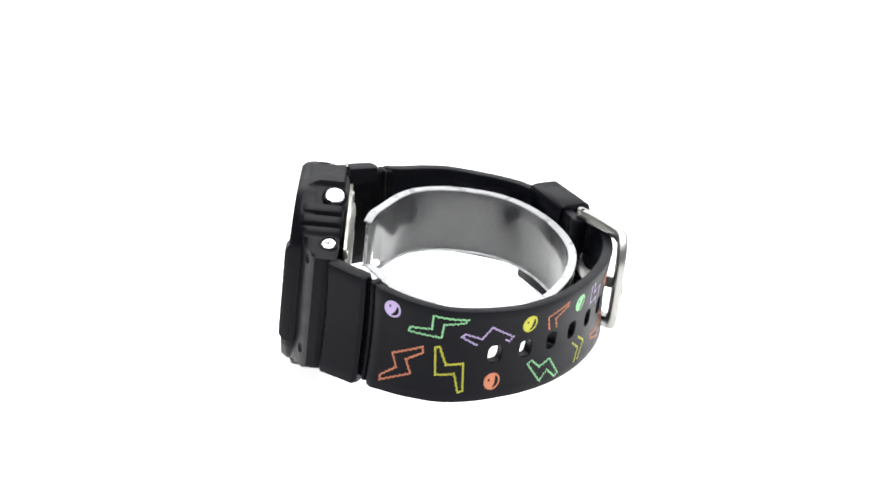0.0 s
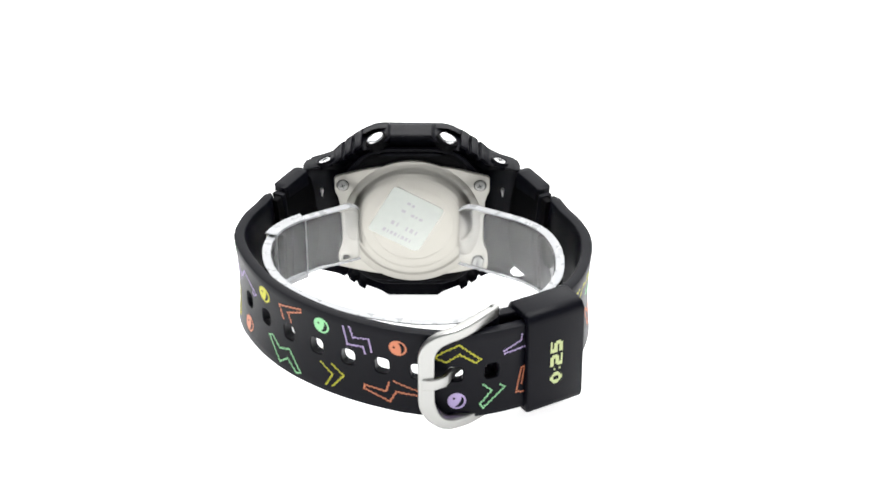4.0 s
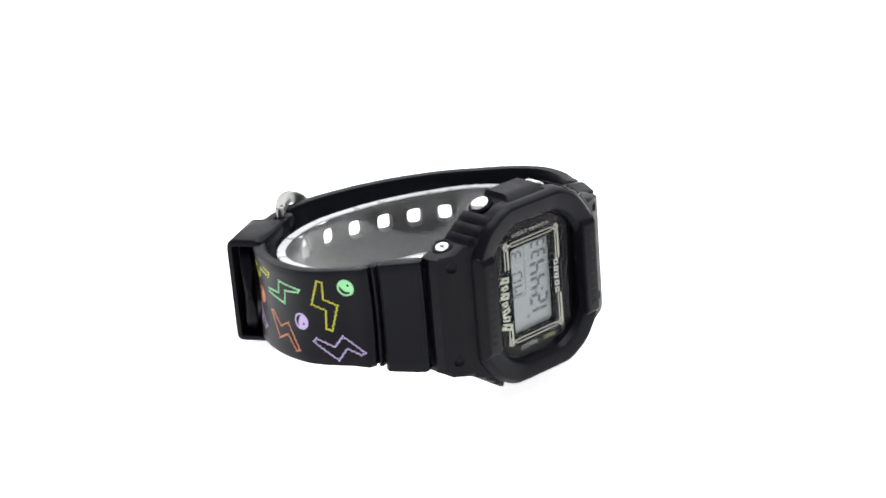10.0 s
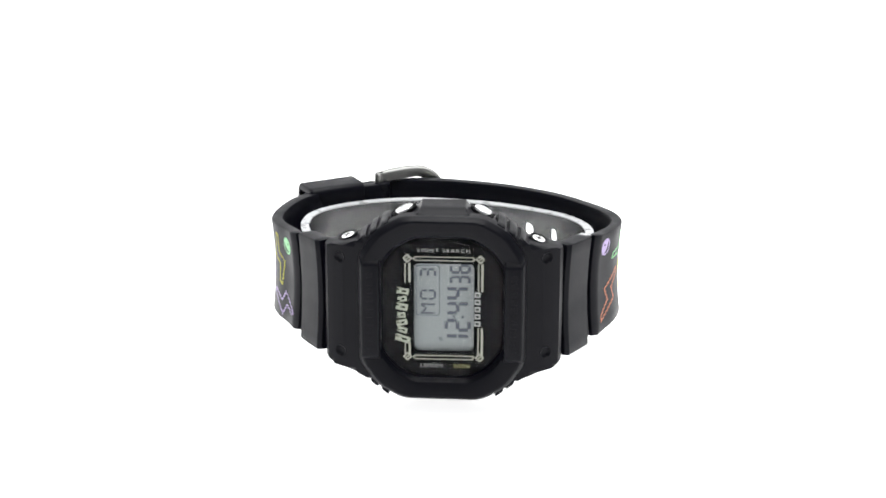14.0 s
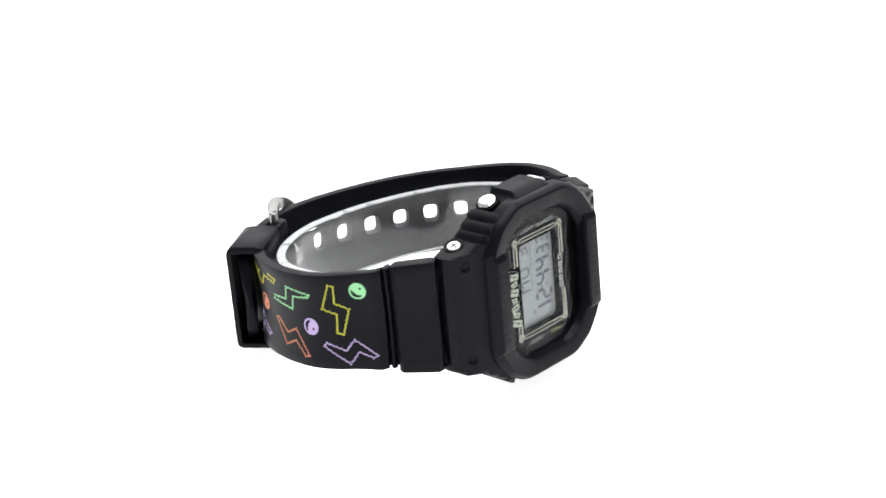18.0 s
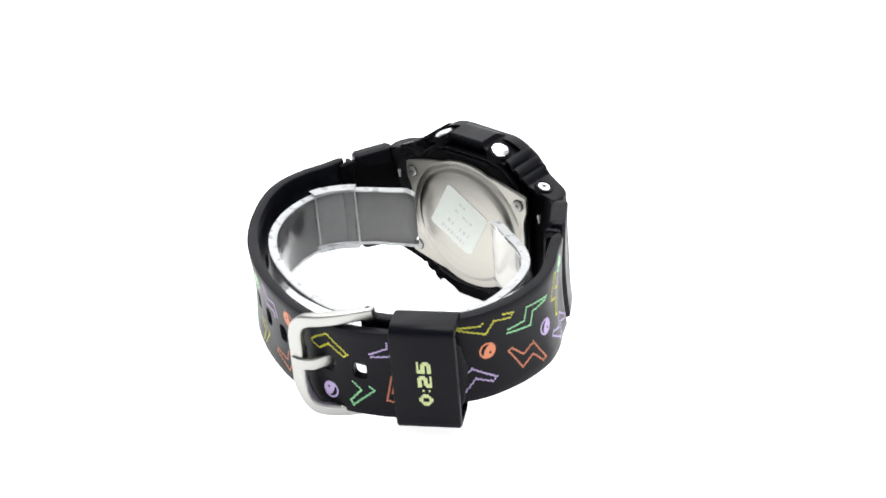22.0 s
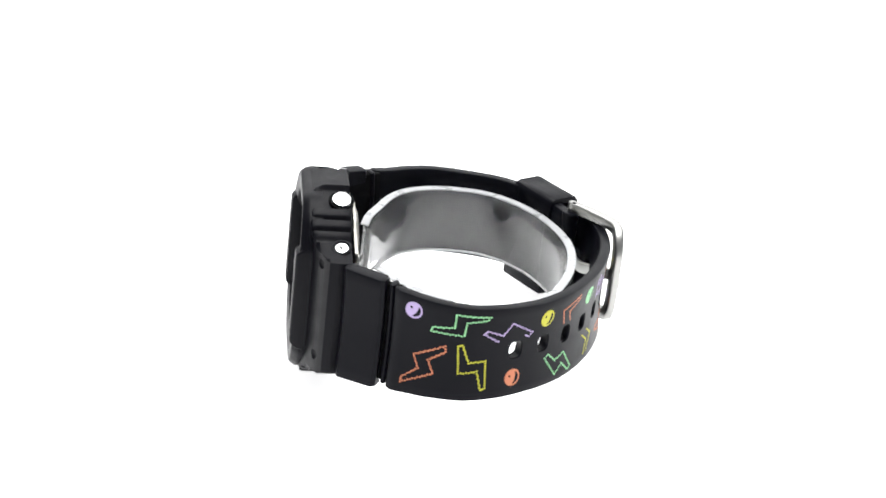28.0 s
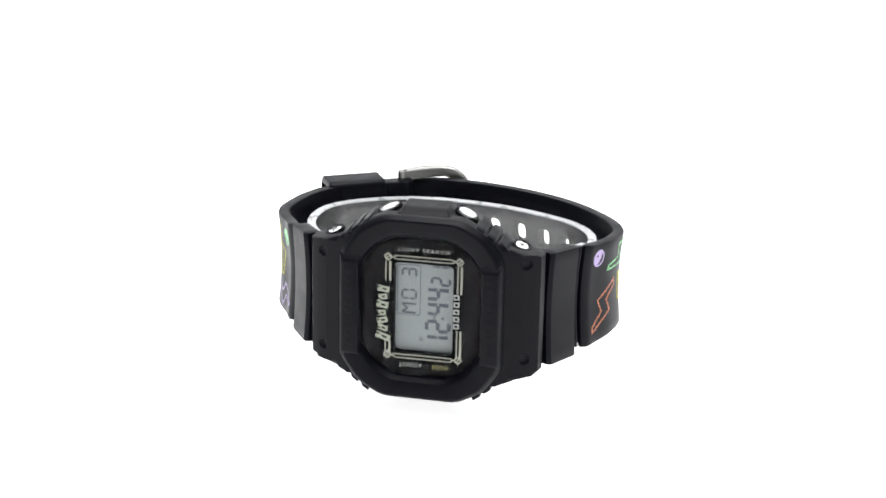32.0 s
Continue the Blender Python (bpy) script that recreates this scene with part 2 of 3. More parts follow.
def strap_bm(band, s0, s1, thick, half, holes=(), tip=False, end_round=0.3, step=1.3, sunk=0.0):
    """A strip with rounded edges and through holes, between s0 and s1."""
    st = []
    marks = [(h - 2.3, h + 2.3) for h in sorted(holes)]
    cur = s0
    for a, b in marks + [(s1, s1)]:
        n = max(1, round((a - cur) / step))
        st += [cur + (a - cur) * i / n for i in range(n)]
        if b > a:
            st += [a + (b - a) * i / 4 for i in range(4)]
        cur = b
    st.append(s1)
    zi = [-2.3, -1.15, 0.0, 1.15, 2.3]
    bm = bmesh.new()
    outer, inner = [], []
    for k, s in enumerate(st):
        h = half(s) if callable(half) else half
        if tip:
            u = max(0.0, (s - (s1 - 7.0)) / 7.0)
            h = max(0.8, h * math.sqrt(max(0.0, 1 - u ** 2.6)))
        e = min(end_round, thick * 0.4) if k in (0, len(st) - 1) else 0.0
        lift = hole_mid(s) - band.mid(s) if holes else 0.0
        hi = [z * min(1, h / 4) + lift * min(1, h / 8) for z in zi]
        zs = [-h, -h + 0.12, -h + 0.4, -h * 0.75 - 0.5, -h * 0.5] + hi + [h * 0.5, h * 0.75 + 0.5, h - 0.4, h - 0.12, h]
        ds = [0.55, 0.18, 0.03] + [0.0] * (len(zs) - 6) + [0.03, 0.18, 0.55]
        m = band.mid(s)
        outer.append([bm.verts.new(V(*band.at(s, m + z * (1 - e * 0.02), sunk + min(d + e, thick / 2)))) for z, d in zip(zs, ds)])
        inner.append([bm.verts.new(V(*band.at(s, m + z * (1 - e * 0.02), sunk + max(thick - d - e, thick / 2)))) for z, d in zip(zs, ds)])
    nz = len(outer[0])
    j0 = 5
    cut = set()
    for a, b in marks:
        i0 = min(range(len(st)), key=lambda i: abs(st[i] - a))
        for i in range(i0, i0 + 4):
            for j in range(j0, j0 + 4):
                cut.add((i, j))
        sc = (a + b) / 2
        m = hole_mid(sc)
        rim_idx = [(i0 + i, j0) for i in range(4)] + [(i0 + 4, j0 + j) for j in range(4)] + [(i0 + 4 - i, j0 + 4) for i in range(4)] + [(i0, j0 + 4 - j) for j in range(4)]
        walls = []
        for grid, d0, d1, wa, wb in ((outer, 0.0, 0.25, 1.75, 1.62), (inner, thick, thick - 0.25, 2.1, 2.0)):
            rim = [grid[i][j] for i, j in rim_idx]
            r1, r2 = [], []
            for i, j in rim_idx:
                ds_, dz = st[i] - sc, (j - j0 - 2) * 1.15
                ang = math.atan2(dz, ds_)
                c, sn = math.cos(ang), math.sin(ang)
                k = 1 / (abs(c) ** 3.6 + abs(sn) ** 3.6) ** (1 / 3.6)
                for lst, w, dd in ((r1, wa, d0), (r2, wb, d1)):
                    lst.append(bm.verts.new(V(*band.at(sc + c * k * w, m + sn * k * min(w * 1.18, 2.25), dd))))
            bridge(bm, rim, r1)
            bridge(bm, r1, r2)
            walls.append(r2)
        bridge(bm, walls[0], walls[1])
    for i in range(len(st) - 1):
        for j in range(nz - 1):
            if (i, j) not in cut:
                bm.faces.new((outer[i][j], outer[i + 1][j], outer[i + 1][j + 1], outer[i][j + 1]))
                bm.faces.new((inner[i][j], inner[i][j + 1], inner[i + 1][j + 1], inner[i + 1][j]))
        for j in (0, nz - 1):
            bm.faces.new((outer[i][j], inner[i][j], inner[i + 1][j], outer[i + 1][j]))
    for i in (0, len(st) - 1):
        for j in range(nz - 1):
            bm.faces.new((outer[i][j], outer[i][j + 1], inner[i][j + 1], inner[i][j]))
    return bm


def ribbon_bm(band, s0, s1, d0, d1, half, step=1.8):
    """A thin square bar along a band."""
    n = round((s1 - s0) / step)
    bm = bmesh.new()
    rings = []
    for i in range(n + 1):
        s = s0 + (s1 - s0) * i / n
        m = band.mid(s)
        rings.append([band.at(s, m - half, d0), band.at(s, m + half, d0), band.at(s, m + half, d1), band.at(s, m - half, d1)])
    loft(bm, rings)
    return bm


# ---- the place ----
def studio_table():
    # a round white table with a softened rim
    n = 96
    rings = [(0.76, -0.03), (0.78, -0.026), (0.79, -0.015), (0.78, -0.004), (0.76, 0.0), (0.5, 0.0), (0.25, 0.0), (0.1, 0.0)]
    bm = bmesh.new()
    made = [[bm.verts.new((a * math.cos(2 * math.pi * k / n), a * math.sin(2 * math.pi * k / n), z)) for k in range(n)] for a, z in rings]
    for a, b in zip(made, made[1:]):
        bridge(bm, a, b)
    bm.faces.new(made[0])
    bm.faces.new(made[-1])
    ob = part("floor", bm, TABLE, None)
    return tagged(ob, "seamless white studio table surface with an added glow", "floor", kind="structure")


studio_table()

watch = tagged(new("wrist_watch"), "black resin digital watch, buckled, with bright lightning prints", "watch")
watch.matrix_world = on_table(TURN[0][1])
cuff = tagged(new("display_cuff"), "clear plastic display cuff holding the strap open from inside", "display cuff")
cuff.matrix_world = on_table(TURN[0][1])


# ---- head ----
def head():
    # resin shell: outline seen from the dial side, stepped for guards, button bays, ribs and lugs
    right = [(4.0, 22.8), (4.7, 22.0), (5.5, 20.9), (6.8, 20.2), (11.3, 18.0), (11.7, 19.5), (13.3, 18.5), (13.5, 17.5), (13.9, 17.2), (14.1, 17.9), (15.6, 16.9), (15.8, 15.9), (16.2, 15.6), (16.4, 16.2), (17.4, 15.4), (18.2, 14.5), (23.6, 13.2), (25.6, 12.7),
             (25.6, -13.2), (23.6, -14.4), (18.2, -15.8), (17.4, -16.2), (16.4, -16.7), (16.2, -16.0), (15.7, -16.4), (15.5, -17.5), (14.1, -18.6), (13.9, -17.8), (13.4, -18.2), (13.2, -19.3), (11.7, -20.4), (11.3, -19.1), (9.4, -19.9), (7.4, -20.8), (5.9, -22.0), (5.2, -22.6)]
    shell = right + [(-x, z) for x, z in reversed(right)]
    shell = rounded(shell, 0.25, 2)

    def pulled(y, lugx, lim, k):
        out = []
        for x, z in shell:
            xx = math.copysign(min(abs(x), lugx), x) * k
            zz = math.copysign(min(abs(z), lim), z) * k
            out.append((xx + 0.2, y, zz))
        return out
    bm = bmesh.new()
    loft(bm, [pulled(y, lugx, lim, k) for y, lugx, lim, k in (
        (-4.4, 20.0, 20.0, 0.86), (-3.8, 20.8, 20.6, 0.90), (-3.3, 22.4, 21.0, 0.945), (-2.6, 23.8, 21.5, 0.972), (-2.2, 24.5, 21.9, 0.985), (-2.2, 24.8, 21.9, 0.995),
        (-2.5, 25.2, 22.0, 1.0), (-5.2, 25.6, 22.0, 1.0), (-7.0, 25.0, 22.0, 1.0), (-7.8, 23.8, 21.95, 1.0), (-8.4, 22.6, 21.75, 1.0), (-8.9, 21.5, 21.5, 1.0), (-9.7, 19.0, 21.1, 1.0),
        (-10.5, 17.0, 20.7, 0.99), (-10.9, 15.0, 18.5, 0.97), (-7.6, 14.6, 17.6, 0.95))])
    shell_ob = part("case_shell", bm, RESIN, watch, smooth=22)

    # front bezel: eight-sided ring round the dial
    bm = bmesh.new()
    def lean(x, z):
        return 0.4 * max(0.0, z / 20) ** 2 - 0.28 - 0.018 * x

    def rim(hx, hz, k):
        q = [(hx - 9.3 * k, hz), (hx - 3.8 * k, hz - 3.1 * k), (hx, hz - 8.5 * k)]
        q = q + [(x, -z) for x, z in reversed(q)]
        return rounded(q + [(-x, z) for x, z in reversed(q)], 2.0 * k, 4)
    rings = [(17.9, 20.7, 1.0, -8.2), (17.9, 20.7, 1.0, -10.9), (17.75, 20.6, 1.0, -11.35), (17.2, 20.15, 0.985, -12.15), (17.0, 19.95, 0.975, -12.38), (16.7, 19.6, 0.96, -12.5), (14.3, 17.0, 0.85, -12.2), (13.85, 16.5, 0.825, -12.0), (13.45, 16.1, 0.805, -11.3), (13.2, 15.85, 0.79, -10.8), (13.1, 15.75, 0.785, -9.2)]
    loft(bm, [[(x + 0.15, y + (lean(x, z) if y < -10.6 else 0.0), z + 0.05) for x, y, z in ring_y(rim(hx, hz, k), y)] for hx, hz, k, y in rings], False, False)
    bezel = part("bezel", bm, RESIN, watch, smooth=20)
    for s in (-1, 1):
        bm = bmesh.new()
        rings = []
        for y, x0, x1, hz in ((-10.7, 13.17, 17.9, 11.9), (-12.3, 13.22, 17.6, 11.6), (-13.15, 13.3, 17.25, 10.7), (-13.4, 13.45, 17.0, 10.4), (-13.48, 13.7, 16.7, 10.1)):
            rings.append([(s * x + 0.2, y + 0.07 - 0.27 * s, z) for x, z in rounded([(x0, hz), (x1, hz), (x1, -hz), (x0, -hz)], 0.4, 3)])
        loft(bm, rings)
        bar = part("guard_bar", bm, RESIN, bezel)
        # raised letters that cannot be made out: shallow bars
        for k in range(10):
            z = 8.1 - k * 1.8
            bm = box_bm(*sorted((s * 14.7 + 0.2, s * 16.1 + 0.2)), -13.48 - 0.27 * s, -13.33 - 0.27 * s, z - 0.55, z + 0.55, 0.05, 1)
            part("raised_mark", bm, RESIN, bar)
    # a round dimple near each corner of the lugs
    for x, zz in ((22.3, 11.2), (22.3, -10.3), (-21.9, 10.5), (-21.8, -10.9)):
        sink(shell_ob, disc_bm((x, -8.65, zz), (math.copysign(0.75, x), -1, 0), [(0.4, -0.5), (0.8, -0.42), (1.15, -0.15), (1.4, 0.3), (1.5, 1.8)], 24))
    # inner module behind the shell
    bm = plate_bm(octagon(16.0, 17.3, 6, 7, 2), -1.2, -7.4, 0.5)
    part("module", bm, DEEP, watch)
    # stepped ridges round the back
    for hx, hz, y, w in ((16.4, 17.5, -1.35, 0.9), (17.3, 18.5, -1.75, 0.8)):
        bm = bmesh.new()
        o = octagon(hx, hz, 7.2, 8.2, 6, 8)
        loft(bm, [ring_y(inset(o, a), y + b) for a, b in ((0, -1.2), (0, -0.2), (0.2, 0), (w - 0.2, 0), (w, -0.2), (w, -1.2))], False, False)
        part("case_ridge", bm, RESIN, watch)

    # push buttons in their sloping bays, and the side screws
    for s in (-1, 1):
        c = (s * 8.03 + 0.1, -4.1, 19.18)
        ax = (s * 0.42, 0.0, 0.9)
        part("button_collar", disc_bm(c, ax, [(2.75, -1.0), (2.75, 0.9), (2.6, 1.05), (2.35, 1.05), (2.3, 0.2)], 32), DEEP, watch)
        part("push_button", disc_bm(c, ax, [(2.1, -0.5), (2.1, 1.15), (1.95, 1.38), (1.45, 1.52), (0.7, 1.58)], 32), POLISH, watch, "polished steel push button")
        c = (s * 20.4, -4.35, 13.8)
        ax = (s * 0.34, -0.12, 0.93)
        part("screw_seat", disc_bm(c, ax, [(2.2, -1), (2.2, 0.5), (2.05, 0.62), (1.75, 0.62), (1.65, 0.5), (1.6, 0.2)], 28), RESIN, watch)
        screw = part("side_screw", disc_bm(c, ax, [(1.5, -1), (1.5, 0.32), (1.35, 0.46), (0.8, 0.52)], 28), POLISH, watch, "cross-head steel screw")
        for a in (-12, 78):
            # the slot is a raised bar in the darkened steel
            bm = box_bm(-0.9, 0.9, -0.19, 0.19, 0.44, 0.585, 0.0)
            q = Vector((0, 0, 1)).rotation_difference(Vector(ax)).to_matrix().to_4x4()
            bm.transform(Matrix.Translation(V(*c)) @ q @ Matrix.Rotation(radians(a), 4, "Z"))
            part("screw_slot", bm, SLOT_SHADE, screw)


head()


# ---- dial ----
BARS = {"0": "abcdef", "1": "bc", "2": "abged", "3": "abgcd", "4": "fgbc", "5": "afgcd", "6": "afgedc", "7": "abc", "8": "abcdefg", "9": "abcdfg", "P": "abefg"}
SECONDS = {}
DEPTH, DROP = -8.35, -0.4


def dial():
    rim = octagon(13.6, 15.9, 6.2, 6.2, 3.2)
    window = [(a + 0.5, b - 0.35) for a, b in octagon(6.45, 10.2, 0.7, 0.7, 0.6)]
    bm = bmesh.new()
    loft(bm, [ring_y(rim, -8.4), ring_y(rim, -9.9), ring_y(window, -9.9), ring_y(window, DEPTH + 0.1)], False, False)
    plate = part("dial", bm, DIAL, watch, "glossy black dial")
    part("lcd_panel", plate_bm([(a * 1.05, b * 1.05) for a, b in window], DEPTH, DEPTH + 0.3, 0.02), LCD, plate, "grey liquid crystal panel")

    def stroke(name, x0, z0, x1, z1, w, mat, y=-10.0):
        if y == DEPTH - 0.04:
            z0, z1 = z0 + DROP, z1 + DROP
        d = Vector((x1 - x0, z1 - z0))
        n = Vector((-d.y, d.x)).normalized() * w / 2
        bm = bmesh.new()
        q = [(x0 + n.x, z0 + n.y), (x1 + n.x, z1 + n.y), (x1 - n.x, z1 - n.y), (x0 - n.x, z0 - n.y)]
        loft(bm, [[(x, y, z) for x, z in q], [(x, y + 0.03, z) for x, z in q]])
        return part(name, bm, mat, plate, smooth=0)

    # seven-bar figures, read with the head tilted: their feet lie towards +x
    def figure(ch, x_top, z0, tall, wide, w, name="lcd_bar"):
        # u runs along the reading direction (+z), v from the figure's top to its foot (+x)
        made = {}
        pts = {"a": (0, 0, 1, 0), "g": (0, .5, 1, .5), "d": (0, 1, 1, 1), "f": (0, 0, 0, .5), "b": (1, 0, 1, .5), "e": (0, .5, 0, 1), "c": (1, .5, 1, 1)}
        for k in BARS[ch]:
            u0, v0, u1, v1 = pts[k]
            gap = 0.1
            if u0 == u1:
                v0, v1 = v0 + gap * wide / tall, v1 - gap * wide / tall
            else:
                u0, u1 = u0 + gap, u1 - gap
            made[k] = stroke(name, x_top + v0 * tall, z0 + u0 * wide, x_top + v1 * tall, z0 + u1 * wide, w, SEGMENT, DEPTH - 0.04)
        return made

    figure("1", 0.95, -8.3, 4.9, 1.6, 0.8)
    figure("2", 0.95, -5.3, 4.9, 2.2, 0.8)
    for v in (0.33, 0.72):
        stroke("lcd_bar", 0.95 + v * 4.9 - 0.25, -2.25, 0.95 + v * 4.9 + 0.25, -2.25, 0.6, SEGMENT, DEPTH - 0.04)
    figure("4", 0.95, -1.35, 4.9, 2.1, 0.8)
    figure("4", 0.95, 2.05, 4.9, 2.1, 0.8)
    SECONDS["tens"] = figure("8", 1.95, 5.35, 3.9, 1.5, 0.62, "seconds_bar")
    SECONDS["units"] = figure("8", 1.95, 7.85, 3.9, 1.6, 0.62, "seconds_bar")
    figure("P", -0.55, -7.7, 0.95, 0.7, 0.2)
    # day and date in their rounded box
    stroke("lcd_bar", -4.55, -1.5, -1.5, -1.5, 0.46, SEGMENT, DEPTH - 0.04)
    stroke("lcd_bar", -4.55, 0.5, -1.5, 0.5, 0.46, SEGMENT, DEPTH - 0.04)
    stroke("lcd_bar", -4.5, -1.4, -3.3, -0.5, 0.42, SEGMENT, DEPTH - 0.04)
    stroke("lcd_bar", -4.5, 0.4, -3.3, -0.5, 0.42, SEGMENT, DEPTH - 0.04)
    figure("0", -4.5, 1.75, 3.0, 1.9, 0.5)
    figure("3", -4.5, 6.75, 3.0, 1.7, 0.5)
    rect = rounded([(-5.65, 9.4 + DROP), (-0.45, 9.4 + DROP), (-0.45, -2.1 + DROP), (-5.65, -2.1 + DROP)], 0.7, 4)
    bm = bmesh.new()
    a = loop_verts(bm, [(x, DEPTH - 0.03, z) for x, z in rect])
    b = loop_verts(bm, [(x * 1.0 + (0.16 if x < -3 else -0.16), DEPTH - 0.03, z + (-0.16 if z > 3 else 0.16)) for x, z in rect])
    bridge(bm, a, b)
    part("date_box_line", bm, SEGMENT, plate, smooth=0)

    # printed double frame with its cut corners
    for sx, x in ((-1, -7.1), (1, 7.75)):
        if sx < 0:
            spans = [(10.0, 5.6), (-8.2, -10.9)]
        else:
            spans = [(10.0, 3.7), (-4.6, -10.9)]
        for z0, z1 in spans:
            # a thin line and a broad one beside it
            thin, broad = (-7.8, -6.85) if sx < 0 else (7.9, 8.7)
            stroke("frame_line", thin, z0, thin, z1, 0.25, CREAM)
            stroke("frame_line", broad, z0, broad, z1, 0.45, CREAM)
    for z in (11.0, -11.5):
        for dz in (-0.4, 0.4):
            stroke("frame_line", -5.7, z + dz, 6.9, z + dz, 0.21, CREAM)
    # small diamonds at the corners, open in the middle, with a link to the lines
    for sx, x in ((-1, -7.3), (1, 8.25)):
        for z in (11.0, -11.4):
            bm = bmesh.new()
            out = [(x + dx * 1.05, z + dz * 1.05) for dx, dz in ((1, 0), (0, 1), (-1, 0), (0, -1))]
            hole = [(x + dx * 0.62, z + dz * 0.62) for dx, dz in ((1, 0), (0, 1), (-1, 0), (0, -1))]
            loft(bm, [[(a, -9.97, b) for a, b in out], [(a, -10.01, b) for a, b in out], [(a, -10.01, b) for a, b in hole], [(a, -9.97, b) for a, b in hole]], False, False)
            part("frame_corner", bm, CREAM, plate, smooth=0)
            stroke("frame_corner", x - 0.3, z - 0.3, x + 0.3, z + 0.3, 0.24, CREAM, -10.015)
            for dz in (-0.36, 0.36):
                stroke("frame_corner", x - sx * 1.6, z + dz, x - sx * 1.15, z - dz * 0.2, 0.26, CREAM, -10.015)

    # readable words
    def words(text, x, z, size, mat, turn=0, wide=5.0):
        cu = bpy.data.curves.new("dial_text", "FONT")
        cu.body, cu.size, cu.align_x, cu.align_y, cu.extrude = text, size * MM, "CENTER", "CENTER", 0.01 * MM
        cu.space_character, cu.offset = 1.35, -0.01 * MM
        ob = new("tmp", cu)
        dg = bpy.context.evaluated_depsgraph_get()
        me = bpy.data.meshes.new_from_object(ob.evaluated_get(dg))
        bpy.data.objects.remove(ob)
        xs = [v.co.x for v in me.vertices]
        me.transform(Matrix.Scale(wide * MM / (max(xs) - min(xs)), 4, (1, 0, 0)))
        me.transform(Matrix.Translation(V(x, -10.02, z)) @ Matrix.Rotation(radians(turn), 4, "Y") @ Matrix.Rotation(radians(90), 4, "X"))
        me.materials.clear()
        me.materials.append(mat)
        t = new("dial_text", me)
        t.parent = plate
        return t

    words("LIGHT SEARCH", 0.45, 12.85, 1.15, SILVER, 0, 11.1)
    words("ADJUST", -2.15, -13.35, 1.25, SILVER, 180, 5.1)
    words("MODE", 4.4, -13.35, 1.25, OLIVE, 180, 3.4)
    # the maker's mark and the series' mark, as plain shapes
    for k in range(5):
        stroke("maker_mark", 7.1, -3.6 + k * 1.65, 8.3, -3.6 + k * 1.65, 1.1, SILVER)
        stroke("maker_mark_gap", 7.35, -3.6 + k * 1.65, 8.05, -3.6 + k * 1.65, 0.6, DIAL, -10.02)
    marks = ((-7.3, 3.1, -0.5, 1.5), (-5.3, 2.0, -0.3, 1.25), (-3.6, 2.3, 0.35, 1.3), (-1.9, 1.7, 0.1, 1.25), (0.0, 2.5, -0.25, 1.55), (1.8, 1.9, 0.2, 1.2), (3.6, 2.6, -0.2, 1.35))
    for k, (z, w, sl, fat) in enumerate(marks):
        x = -8.6 + abs(k - 3) * 0.1
        stroke("series_mark", x - w / 2, z - sl, x + w / 2, z + sl, fat, PALE)
        stroke("series_mark_gap", x - w * 0.1, z - sl * 0.2, x + w * 0.26, z + sl * 0.5, 0.4, DIAL, -10.02)
        stroke("series_mark_gap", x - w * 0.5, z - sl + 0.25 * (-1) ** k, x - w * 0.28, z - sl * 0.6 + 0.25 * (-1) ** k, 0.35, DIAL, -10.02)
    glass = part("crystal", plate_bm(octagon(13.25, 15.5, 6.2, 6.2, 3.2), -10.72, -10.5, 0.08), CRYSTAL, watch, "flat mineral glass")
    glass.visible_shadow = False


dial()


